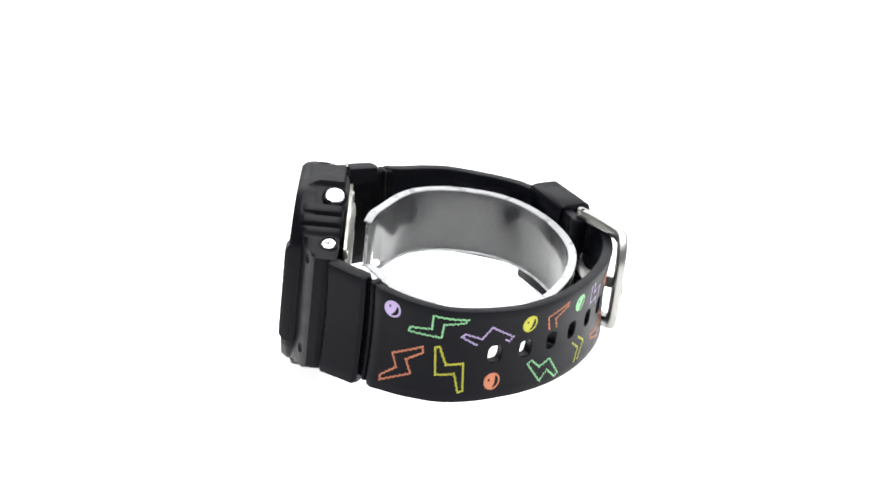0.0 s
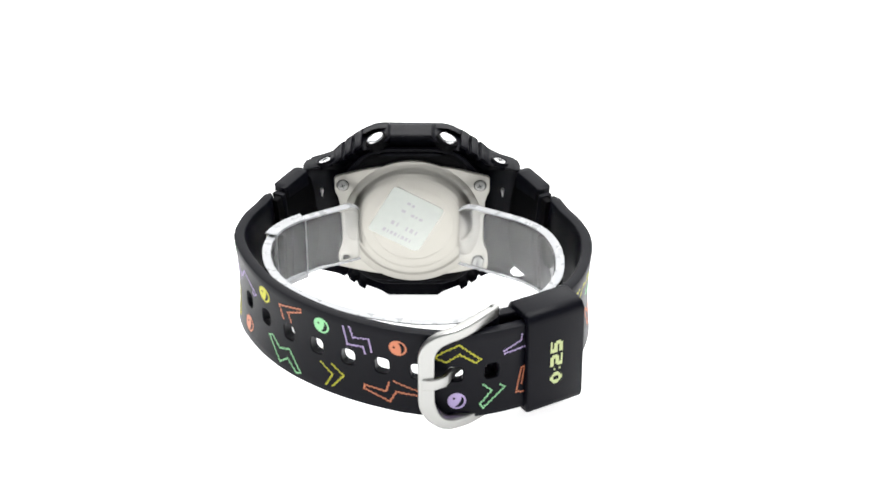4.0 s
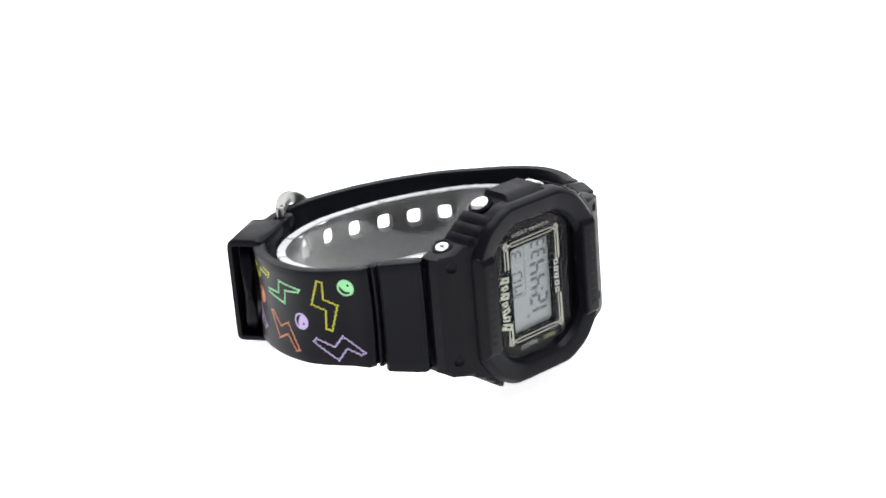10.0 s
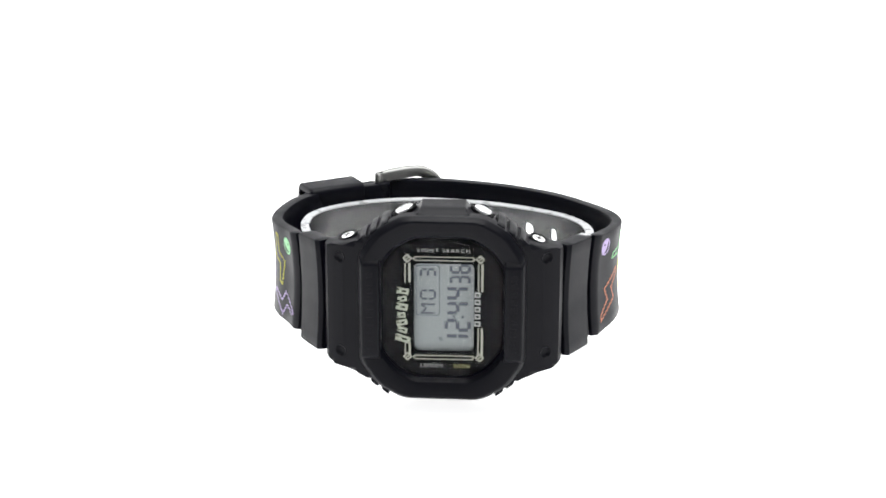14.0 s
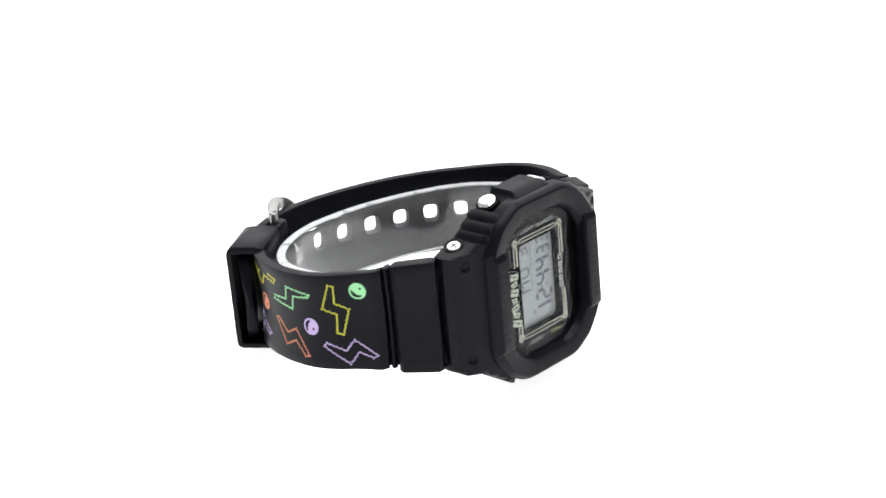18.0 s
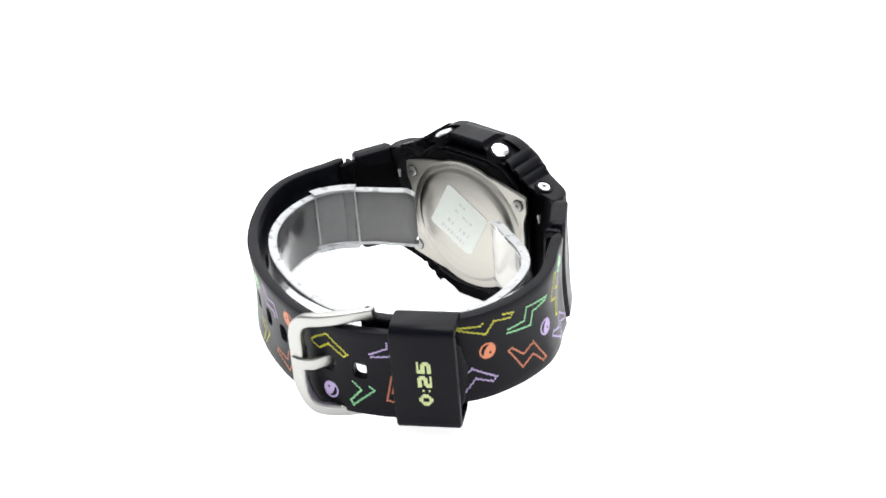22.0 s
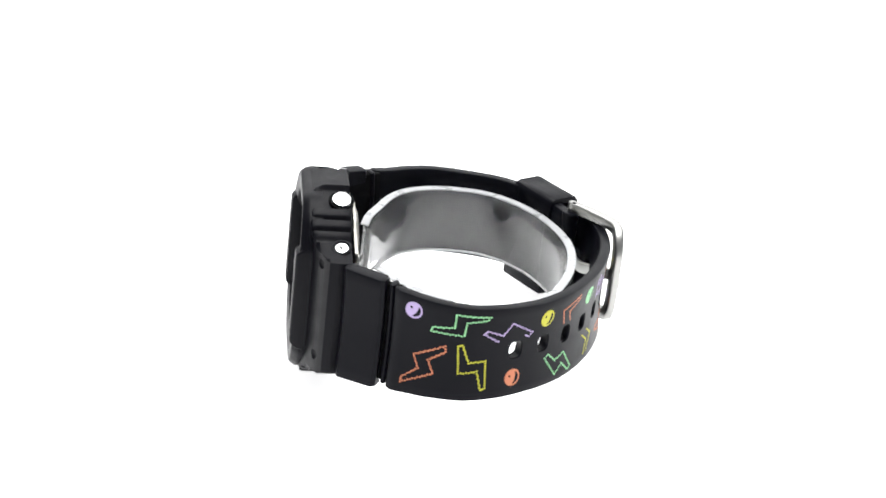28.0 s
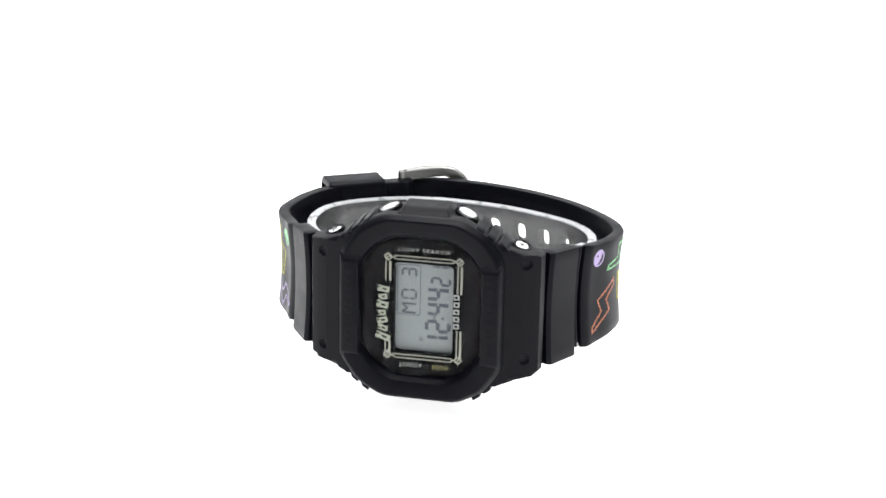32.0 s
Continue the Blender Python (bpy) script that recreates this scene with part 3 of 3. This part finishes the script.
# ---- back of the case ----
def caseback():
    right = [(8.0, 14.7), (18.2, 11.9), (18.2, 8.0), (17.5, 6.7), (17.1, 5.0), (17.1, -5.0), (17.5, -6.7), (18.2, -8.0), (18.2, -12.4), (8.0, -14.9)]
    plate = right + [(-x, z) for x, z in reversed(right)]
    part("back_plate", plate_bm(rounded(plate, [4, 0.8, 0.8, 1.5, 1, 1, 1.5, 0.8, 0.8, 4, 4, 0.8, 0.8, 1.5, 1, 1, 1.5, 0.8, 0.8, 4], 5), -0.4, -1.1, 0.15), BACK, watch, "brushed steel case back plate")
    # a flat flange, a stepped shoulder and a nearly flat middle
    lid = part("back_lid", disc_bm((0, -0.5, -0.2), (0, 1, 0), [(16.3, -0.5), (16.3, 0.12), (16.15, 0.2), (14.9, 0.22), (14.5, 0.3), (14.2, 0.6), (13.9, 0.9), (13.4, 1.12), (12.6, 1.22), (4, 1.24)], 96), BACK, watch, "round stainless steel case back")
    for r in (9.6, 11.9):
        bm = bmesh.new()
        n = 72
        loft(bm, [[((r + dr) * math.cos(2 * math.pi * i / n), 0.735 + dy, (r + dr) * math.sin(2 * math.pi * i / n) - 0.2) for i in range(n)] for dr, dy in ((-0.12, -0.02), (0, 0.018), (0.12, -0.02))], False, False)
        part("turned_ring", bm, BACK, lid)
    sq = rounded([(-6.7, 6.7), (6.7, 6.7), (6.7, -6.7), (-6.7, -6.7)], [1.0, 1.2, 1.0, 1.8], 5)
    a = radians(29.5)
    sq = [(x * math.cos(a) - z * math.sin(a) + 1.5, x * math.sin(a) + z * math.cos(a) + 1.15) for x, z in sq]
    sticker = part("sticker", plate_bm(sq, 0.84, 0.74), LABEL, lid, "square silver paper sticker")
    # print that cannot be read: a row of letter-sized bars, a mark over it and faint short rows
    marks = [(-3.6 + k * 0.98, -4.8, 0.3 + 0.38 * (k % 3 > 0), 1.0) for k in range(8)]
    marks += [(-3.9 + k * 1.25, -2.2, 0.8 if k % 2 else 0.4, 1.15) for k in range(6) if k != 3]
    marks += [(u, v, ln, 0.7) for u, v, ln in ((-3.1, 1.6, 0.9), (-1.9, 1.6, 0.5), (-0.9, 1.6, 0.9), (1.6, 1.7, 1.0), (0.2, 4.0, 0.7), (1.4, 4.1, 0.9))]
    for u, v, ln, h in marks:
        bm = box_bm(-ln / 2, ln / 2, 0.845, 0.86, -h / 2, h / 2, 0.0)
        bm.transform(Matrix.Translation(V(1.5, 0, 1.15)) @ Matrix.Rotation(-a, 4, "Y") @ Matrix.Translation(V(u, 0, v)))
        part("sticker_line", bm, INK, sticker)
    for x in (-15.9, 16.2):
        for z in (9.7, -10.3):
            # raised black disc: shade round the sunken screw head, put into colour
            part("screw_shade_ring", disc_bm((x, -0.4, z), (0, 1, 0), [(1.5, -0.3), (1.5, 0.03), (1.3, 0.03)], 24), DEEP, watch)
            s = part("back_screw", disc_bm((x, -0.4, z), (0, 1, 0), [(1.3, -0.3), (1.3, 0.25), (1.1, 0.45), (0.6, 0.52)], 24), STEEL, watch, "cross-head steel screw")
            for ang in (20, 110):
                bm = box_bm(-0.65, 0.65, 0.09, 0.15, -0.12, 0.12, 0.0)
                bm.transform(Matrix.Translation(V(x, 0, z)) @ Matrix.Rotation(radians(ang), 4, "Y"))
                part("screw_slot", bm, SLOT_SHADE, s)
    for s in (-1, 1):
        for z in (6.4,):
            part("spring_bar", disc_bm((s * 21.2, -1.1, z), (0, 0, 1), [(0.25, 0), (0.25, 0.8), (0.42, 1.0), (0.42, 2.0)], 14), STEEL, watch, "end of a thin steel spring bar")


caseback()


# ---- strap ----
HOLE_AT = [42.81 + 7.948 * k for k in range(9)]


def strap():
    for band, low, high in ((HOLES, -13.0, (13.0, 12.25)), (BUCKLES, -12.85, (13.0, 11.9))):
        link = Band(band.line, band.side, lambda s, a=low, b=high: (a + b[0] + (b[1] - b[0]) * s / 12) / 2, 0.5)
        part("strap_link", strap_bm(link, 2.5, 12.1, 3.9, lambda s, a=low, b=high: (b[0] + (b[1] - b[0]) * s / 12 - a) / 2, end_round=0.7, step=0.8), STRAP, watch)
        part("strap_neck", strap_bm(band, 0.4, 16.0, 2.0, 11.3, sunk=2.1), DEEP, watch)
        part("strap_step", strap_bm(band, 12.9, 14.1, 3.4, 11.7, end_round=0.4, sunk=1.2, step=0.4), STRAP, watch)
    long = part("strap_long_half", strap_bm(HOLES, 14.5, HOLES.line.length - 4.5, 2.6, lambda s: (HOLE_TOP(s) - HOLE_LOW(s)) / 2, HOLE_AT, tip=True, end_round=0.8), STRAP, watch, "black resin strap half with a row of holes")
    short = part("strap_short_half", strap_bm(BUCKLES, 14.5, BUCKLES.line.length, 2.7, lambda s: (BUCKLE_TOP(s) - BUCKLE_LOW(s)) / 2, end_round=0.8), STRAP, watch, "black resin strap half with the buckle")
    return long, short


strap_long, strap_short = strap()

# dotted prints: way along the strap and height
def dots_bm(band, pts, closed=True, pitch=0.57, size=0.28):
    bm = bmesh.new()
    segs = list(zip(pts, pts[1:] + pts[:1])) if closed else list(zip(pts, pts[1:]))
    for (s0, z0), (s1, z1) in segs:
        n = max(1, round(math.hypot(s1 - s0, z1 - z0) / pitch))
        for i in range(n if closed else n + 1):
            s, z = s0 + (s1 - s0) * i / n, z0 + (z1 - z0) * i / n
            ln = math.hypot(s1 - s0, z1 - z0) + 1e-9
            jag = 0.07 * (1 if i % 2 else -1) if ln > 2 and abs(s1 - s0) > 0.25 * abs(z1 - z0) else 0.0
            s, z = s - jag * (z1 - z0) / ln, z + jag * (s1 - s0) / ln
            ring = [(s + size * math.cos(math.pi / 3 * k), z + size * math.sin(math.pi / 3 * k)) for k in range(6)]
            low = [bm.verts.new(V(*band.at(a, b, 0.02))) for a, b in ring]
            top = [bm.verts.new(V(*band.at(s + (a - s) * 0.8, z + (b - z) * 0.8, -0.06))) for a, b in ring]
            bridge(bm, low, top)
            bm.faces.new(top)
    return bm


def lines(band, parent, color, runs):
    bm = bmesh.new()
    for r in runs:
        t = dots_bm(band, r, False)
        me = bpy.data.meshes.new("tmp")
        t.to_mesh(me)
        t.free()
        bm.from_mesh(me)
        bpy.data.meshes.remove(me)
    return part("lightning_print", bm, PAINT[color], parent, color + " dotted zigzag print, cut off")


def closed_bolt(band, parent, color, pts):
    return part("lightning_print", dots_bm(band, pts), PAINT[color], parent, color + " dotted lightning print")


def ball(band, parent, color, s, z, turn=0, r=1.93):
    """A round spot with a scalloped rim, a dark crescent and a dark dot."""
    def patch(bm, f, d0, d1, n=36):
        low = [bm.verts.new(V(*band.at(s + band.side * a, z + b, d0))) for a, b in (f(2 * math.pi * i / n) for i in range(n))]
        top = [bm.verts.new(V(*band.at(s + band.side * a, z + b, d1))) for a, b in (f(2 * math.pi * i / n) for i in range(n))]
        bridge(bm, low, top)
        bm.faces.new(top)
        return bm
    c, sn = math.cos(radians(turn)), math.sin(radians(turn))

    def spin(a, b):
        return a * c - b * sn, a * sn + b * c
    spot = part("spot_print", patch(bmesh.new(), lambda t: (r * (1 + 0.055 * math.cos(19 * t)) * math.cos(t), r * (1 + 0.055 * math.cos(19 * t)) * math.sin(t)), 0.02, -0.05, 114), PAINT[color], parent, color + " round spot print")

    def crescent(t):
        if t < math.pi:
            a = -1.3 + 2.6 * t / math.pi
            k = 0.79 + 0.03 * math.cos(19 * a)
            return spin(r * k * math.cos(a), r * k * math.sin(a))
        a = 1.3 - 2.6 * (t - math.pi) / math.pi
        jag = 0.05 if int(abs(a) * 6) % 2 else -0.02
        return spin(r * (0.2 + 0.16 * math.cos(a * 1.2) + jag), r * 0.76 * math.sin(1.3) * (a / 1.3))
    part("spot_crescent", patch(bmesh.new(), crescent, 0.0, -0.075), STRAP, spot)
    part("spot_dot", patch(bmesh.new(), lambda t: tuple(p + q for p, q in zip(spin(-r * 0.42, r * 0.12), (r * 0.15 * math.cos(t), r * 0.15 * math.sin(t)))), 0.0, -0.075, 16), STRAP, spot)


def prints():
    H, B, L, S = HOLES, BUCKLES, strap_long, strap_short
    ball(H, L, "lilac", 19.23, 7.6, -30)
    closed_bolt(H, L, "green", [(23.31, 3.8), (23.62, 4.8), (28.20, 5.4), (28.30, 8.6), (35.50, 8.2), (35.09, 7.5), (30.65, 6.9), (30.34, 3.7)])
    closed_bolt(H, L, "orange", [(17.87, -9.6), (17.87, -8.45), (21.34, -5.55), (20.05, -2.6), (26.67, 0.8), (26.87, -0.55), (23.31, -3.05), (24.64, -5.95)])
    closed_bolt(H, L, "yellow", [(29.31, 1.15), (30.23, 1.5), (31.89, -2.6), (35.60, -2.25), (36.01, -8.6), (34.99, -8.9), (33.85, -4.6), (29.92, -5.15)])
    lines(H, L, "lilac", [[(38.04, 2.0), (34.57, 4.15), (35.30, 4.75), (39.15, 3.35), (41.18, 5.9), (46.83, 2.75), (45.95, 1.85), (45.07, 2.3)]])
    ball(H, L, "yellow", 50.87, 5.0, -20)
    lines(H, L, "orange", [[(57.22, 1.9), (56.32, 5.1), (62.95, 6.7), (62.95, 5.9), (58.93, 4.1), (59.74, 1.9)]])
    ball(H, L, "green", 68.38, 4.6, -20)
    ball(H, L, "orange", 42.62, -7.1, -10)
    closed_bolt(H, L, "green", [(51.79, -5.0), (52.93, -4.4), (55.49, -6.6), (58.73, -5.6), (62.04, -10.1), (60.94, -10.6), (58.12, -8.1), (55.70, -10.0)])
    lines(H, L, "yellow", [[(67.78, -5.1), (70.71, -7.3), (69.18, -10.2)], [(70.61, -4.7), (73.53, -6.7), (70.81, -10.1)]])
    lines(H, L, "lilac", [[(73.93, 6.3), (74.65, 1.8), (78.39, 2.1), (78.79, 0.5)], [(75.46, 6.6), (76.16, 4.0), (79.80, 4.5), (80.31, 1.3)]])
    ball(H, L, "orange", 86.29, 3.6, 10)
    lines(H, L, "orange", [[(84.16, -5.8), (83.45, -8.0), (78.59, -7.5), (78.49, -8.4), (84.46, -10.3), (85.78, -7.7), (90.75, -8.0), (90.95, -7.0), (85.28, -5.2)]])
    lines(H, L, "yellow", [[(94.49, 2.4), (96.15, 3.7), (99.26, 5.4), (103.89, 1.1), (102.88, 0.4), (99.36, 2.9), (96.56, 0.9), (94.49, 1.8)]])
    lines(H, L, "lilac", [[(113.11, 5.3), (113.01, 3.9), (109.10, 2.1), (109.30, 1.4), (114.51, 2.0)]])
    ball(H, L, "lilac", 98.74, -8.9, -30)
    lines(H, L, "green", [[(104.49, -5.5), (106.29, -7.3), (103.69, -10.2), (104.29, -11.2), (109.30, -7.1), (108.30, -6.3)]])
    lines(H, L, "orange", [[(114.21, -3.3), (113.31, -3.4), (112.00, -9.2), (114.71, -9.8)], [(114.11, -3.5), (113.31, -7.4)]])
    lines(B, S, "yellow", [[(49.4, 6.1), (49.91, 5.6), (54.74, 6.2), (54.94, 5.7), (48.7, 3.2), (46.75, 5.8), (42.65, 5.0), (41.83, 6.0), (44.49, 6.6)]])
    closed_bolt(B, S, "green", [(43.42, 1.3), (43.21, 2.1), (38.64, 2.35), (37.92, 5.4), (31.1, 4.75), (31.66, 4.05), (36.03, 3.45), (36.8, 0.3)])
    closed_bolt(B, S, "yellow", [(26.19, 7.5), (25.05, 7.2), (25.26, 3.2), (22.11, 1.9), (23.87, -4.1), (25.26, -3.7), (24.95, 0.6), (28.26, 1.7)])
    ball(B, S, "green", 19.75, 6.2, -120)
    ball(B, S, "lilac", 31.66, -2.8, 160)
    ball(B, S, "orange", 48.5, -1.1, 150)
    closed_bolt(B, S, "orange", [(43.36, -3.2), (42.34, -3.0), (39.36, -5.8), (36.28, -4.2), (32.59, -9.8), (33.72, -10.1), (36.59, -7.0), (39.98, -8.7)])
    closed_bolt(B, S, "lilac", [(28.67, -7.0), (27.95, -6.2), (23.58, -7.8), (21.62, -5.3), (16.45, -8.8), (17.55, -9.3), (20.74, -8.1), (22.79, -10.8)])
    lines(B, S, "lilac", [[(56.15, -6.9), (54.74, -6.8), (52.32, -4.6), (46.75, -8.2), (47.88, -8.9), (51.62, -7.2), (54.03, -9.8), (56.35, -8.0)]])


prints()


# ---- keeper loop ----
def keeper():
    # a sleeve round both halves; u along the strap, v outwards
    c = Vector((-29.95, 48.95))
    u = Vector((-0.865, -0.502))
    v = Vector((-0.502, 0.865))
    hu, z0, z1 = 7.05, -15.1, 9.8

    def at(a, b, z):
        p = c + u * a + v * b
        return (p.x, p.y, z)
    bm = bmesh.new()
    out = rounded([(-4.7, z1), (4.35, z1), (4.35, z0), (-4.7, z0)], [2.2, 2.6, 1.6, 1.0], 6)
    inn = rounded([(-3.6, z1 - 1.6), (3.0, z1 - 1.6), (3.0, z0 + 1.2), (-3.6, z0 + 1.2)], 0.5, 6)
    rings = [[at(-hu + e, b, z) for b, z in inset_rect(out, d, z0, z1)] for e, d in ((0.0, 0.5), (0.15, 0.18), (0.5, 0.0))]
    rings += [[at(hu - e, b, z) for b, z in inset_rect(out, d, z0, z1)] for e, d in ((0.5, 0.0), (0.15, 0.18), (0.0, 0.5))]
    rings += [[at(hu, b, z) for b, z in inn], [at(-hu, b, z) for b, z in inn]]
    made = loft(bm, rings, False, False)
    bridge(bm, made[-1], made[0])
    k = part("keeper_loop", bm, STRAP, watch, "black resin strap keeper with a printed score")
    # printed figures 0:25, in square dots, reading upwards
    glyph = {
        "0": ["001100", "011110", "110011", "110011", "110011", "011110", "001100"],
        "2": ["111110", "111111", "000011", "011111", "111110", "110000", "111111"],
        "5": ["111111", "110000", "111110", "111111", "000011", "111111", "111110"],
        ":": ["0", "0", "1", "0", "0", "1", "0"],
    }
    z = -8.7
    for ch in "0:25":
        rows = glyph[ch]
        bm = bmesh.new()
        for r, row in enumerate(rows):
            for q, bit in enumerate(row):
                if bit == "1":
                    zz = z + q * 0.48
                    aa = -1.3 + r * 0.435
                    pts = [(aa - 0.2, zz - 0.22), (aa + 0.2, zz - 0.22), (aa + 0.2, zz + 0.22), (aa - 0.2, zz + 0.22)]
                    loft(bm, [[at(a, 4.33, b) for a, b in pts], [at(a, 4.41, b) for a, b in pts]], False, True)
        part("score_figure", bm, PAINT["lime"], k, "lime printed figure", smooth=0)
        z += 0.48 * len(rows[0]) + 0.6


def inset_rect(outline, d, z0, z1):
    m = (z0 + z1) / 2
    return [(b - math.copysign(min(abs(b), d), b), z - math.copysign(d, z - m)) for b, z in outline]


keeper()


# ---- buckle ----
def tube(pts, section, closed=False, wide=None, deep=None):
    """A bar of that cross-section (a list of u, v) swept along pts; v is outwards."""
    bm = bmesh.new()
    rings = []
    n = len(pts)
    for i, p in enumerate(pts):
        a = Vector(pts[i - 1] if i or closed else pts[i])
        b = Vector(pts[(i + 1) % n] if i < n - 1 or closed else pts[i])
        t = (b - a).normalized()
        out = Vector((BK_N.x, BK_N.y, 0))
        side = t.cross(out).normalized()
        o = side.cross(t).normalized()
        k = wide[i] if wide else 1.0
        h = deep[i] if deep else 1.0
        rings.append([tuple(Vector(p) + side * s * k + o * (w if w > 0 else w * h)) for s, w in section])
    made = loft(bm, rings, not closed, not closed)
    if closed:
        bridge(bm, made[-1], made[0])
    return bm


BK_N = Vector((-0.05, 1.0)).normalized()


def buckle():
    # arms rise from the hinge, pass over the strap and meet in a rounded end
    def arm(u, z):
        # u: 0 at the hinge, 1 at the far end
        x = -18.9 + 14.5 * u
        y = 53.1 + 9.05 * math.sin(min(1, u * 1.25) * math.pi / 2) - 0.8 * max(0, u - 0.75) * 4 * 0.25
        return (x, y, z)
    zc, hz = -1.9, 11.65
    pts, wide, deep = [], [], []
    for i in range(9):
        pts.append(arm(i / 9 * 0.58, zc + hz - 0.5 * (i / 9) ** 2))
        wide.append(1.0)
        deep.append(1.0 + 0.6 * math.sin(i / 9 * math.pi * 0.75))
    for i in range(13):
        a = i / 12 * math.pi / 2
        pts.append(arm(0.58 + 0.41 * math.sin(a), zc + hz - 0.5 - 6.2 * (1 - math.cos(a))))
        wide.append(1.0 + 0.36 * math.sin(a) ** 1.5)
        deep.append(1.0 + 0.4 * (1 - i / 12) ** 1.5)
    m = [(x, y, 2 * zc - z) for x, y, z in reversed(pts)]
    sec = rounded([(-1.3, 1.0), (1.3, 1.0), (1.3, -1.0), (-1.3, -1.0)], 0.55, 4)
    b = part("buckle", tube(pts + m, sec, wide=wide + wide[::-1], deep=deep + deep[::-1]), STEEL, watch, "brushed steel pin buckle")
    for s in (1, -1):
        z = zc + s * hz
        part("hinge_end", disc_bm((-18.7, 53.1, z - 1.35), (0, 0, 1), [(0.85, 0.06), (1.03, 0.3), (1.03, 2.4), (0.85, 2.64)], 24), STEEL, b)
        # flat black disc painted in place of the dark pin hole
        part("pin_hole_shade", disc_bm((-18.1, 53.3, z + s * 1.29), (0, 0, s), [(0.45, -0.2), (0.45, 0.04)], 14), DEEP, b)
    part("hinge_bar", disc_bm((-17.9, 52.7, zc - hz), (0, 0, 1), [(1.7, 0.9), (1.95, 1.2), (1.95, 2 * hz - 1.2), (1.7, 2 * hz - 0.9)], 24), STRAP, b, "strap end wrapped round the hinge bar")
    tz = zc - 0.45
    pr = [(-17.8, 53.9, tz), (-13.5, 54.6, tz), (-11.4, 55.5, tz), (-10.2, 57.4, tz), (-9.3, 59.4, tz), (-8.4, 61.6, tz), (-6.6, 62.7, tz), (-5.4, 63.0, tz), (-3.9, 62.8, tz)]
    sec = rounded([(-1.35, 0.55), (1.35, 0.55), (1.35, -0.55), (-1.35, -0.55)], 0.35, 3)
    part("buckle_tang", tube(pr, sec), STEEL, b, "steel buckle tang")


buckle()


# ---- clear cuff inside the strap ----
CUFF_LINE = [(13.2, 2.6), (17.9, 5.6), (23.9, 9.0), (29.0, 13.0), (32.1, 17.8), (33.0, 24.0), (31.6, 30.8), (27.8, 37.3), (21.7, 42.8), (13.2, 47.4), (4.0, 50.5), (-6.0, 51.8), (-15.0, 50.3), (-23.5, 46.6), (-30.0, 41.2), (-33.6, 35.0), (-34.6, 28.0), (-33.8, 21.0), (-31.0, 14.6), (-26.0, 10.0), (-18.6, 6.2), (-11.7, 2.8)]


def clear_cuff():
    top = ramp([(0, 5.9), (0.8, 6.7), (2.2, 7.1), (20, 7.1), (30, 6.6), (55, 5.5), (80, 5.1), (105, 5.6), (130, 6.6), (158.5, 7.1), (160.7, 6.6), (161.5, 5.7)])
    low = ramp([(0, -7.6), (10, -7.0), (25, -7.6), (45, -9.2), (80, -10.6), (120, -9.6), (160, -8.8)])
    band = Band(Line(CUFF_LINE), 1, lambda s: (top(s) + low(s)) / 2)
    half = lambda s: (top(s) - low(s)) / 2
    ob = part("cuff_band", strap_bm(band, 0, band.line.length, 2.0, half, end_round=0.7, step=1.5), CLEAR, cuff, "clear bent plastic band")
    ob.visible_shadow = False
    for side in (1, -1):
        edge = Band(Line(CUFF_LINE), 1, lambda s, side=side: band.mid(s) + side * (half(s) + 0.05))
        ob = part("cuff_edge", ribbon_bm(edge, 0, band.line.length, 0.05, 1.95, 0.14), FROST, cuff, "cut white frosted edge")
    # the wider clear clip over one flank
    clip = Band(Line(CUFF_LINE), 1, lambda s: 0.1)
    ob = part("cuff_clip", strap_bm(clip, 14.3, 25.4, 2.7, 7.6, end_round=0.1, sunk=-0.4), CLIP, cuff, "clear overlapping clip")
    ob.visible_shadow = False
    for z in (7.6, -7.6):
        edge = Band(Line(CUFF_LINE), 1, lambda s, z=z: 0.1 + z + math.copysign(0.05, z))
        part("clip_edge", ribbon_bm(edge, 14.3, 25.4, -0.4, 2.4, 0.12 if z > 0 else 0.55), FROST, cuff, "cut white frosted edge")
    for s0 in (14.2, 25.3):
        part("clip_end", ribbon_bm(clip, s0, s0 + 0.2, 2.02, 2.35, 7.5, 0.1), FROST, cuff, "cut white frosted end")


clear_cuff()


# ---- what turns, and the seconds on the display ----
# (from this second on, the figure shown); the clip runs back from 13.87 s on
REWIND = [(14.8, 35), (15.8, 34)] + [(17.25 + 1.18 * k, 33 - k) for k in range(13)]
COUNT = [(0, 25)] + [(27.74 - t, v + 1) for t, v in reversed(REWIND) if t < 27.6] + REWIND


def motions():
    walk(watch, [(t, on_table(a)) for t, a in TURN])
    walk(cuff, [(t, on_table(a)) for t, a in TURN])
    # a bar that is off lies just under the face of the display
    on, off = pose(0, 0, 0), pose(0, 0.12 * MM, 0)
    for place, pick in (("tens", 0), ("units", 1)):
        for key, bar in SECONDS[place].items():
            rows, last = [], None
            for t, value in COUNT:
                state = on if key in BARS[("%02d" % value)[pick]] else off
                if last is None:
                    rows.append((0, state))
                elif state is not last:
                    rows += [(t - 0.05, last), (t, state)]
                last = state
            rows.append((32, last))
            walk(bar, rows)


motions()
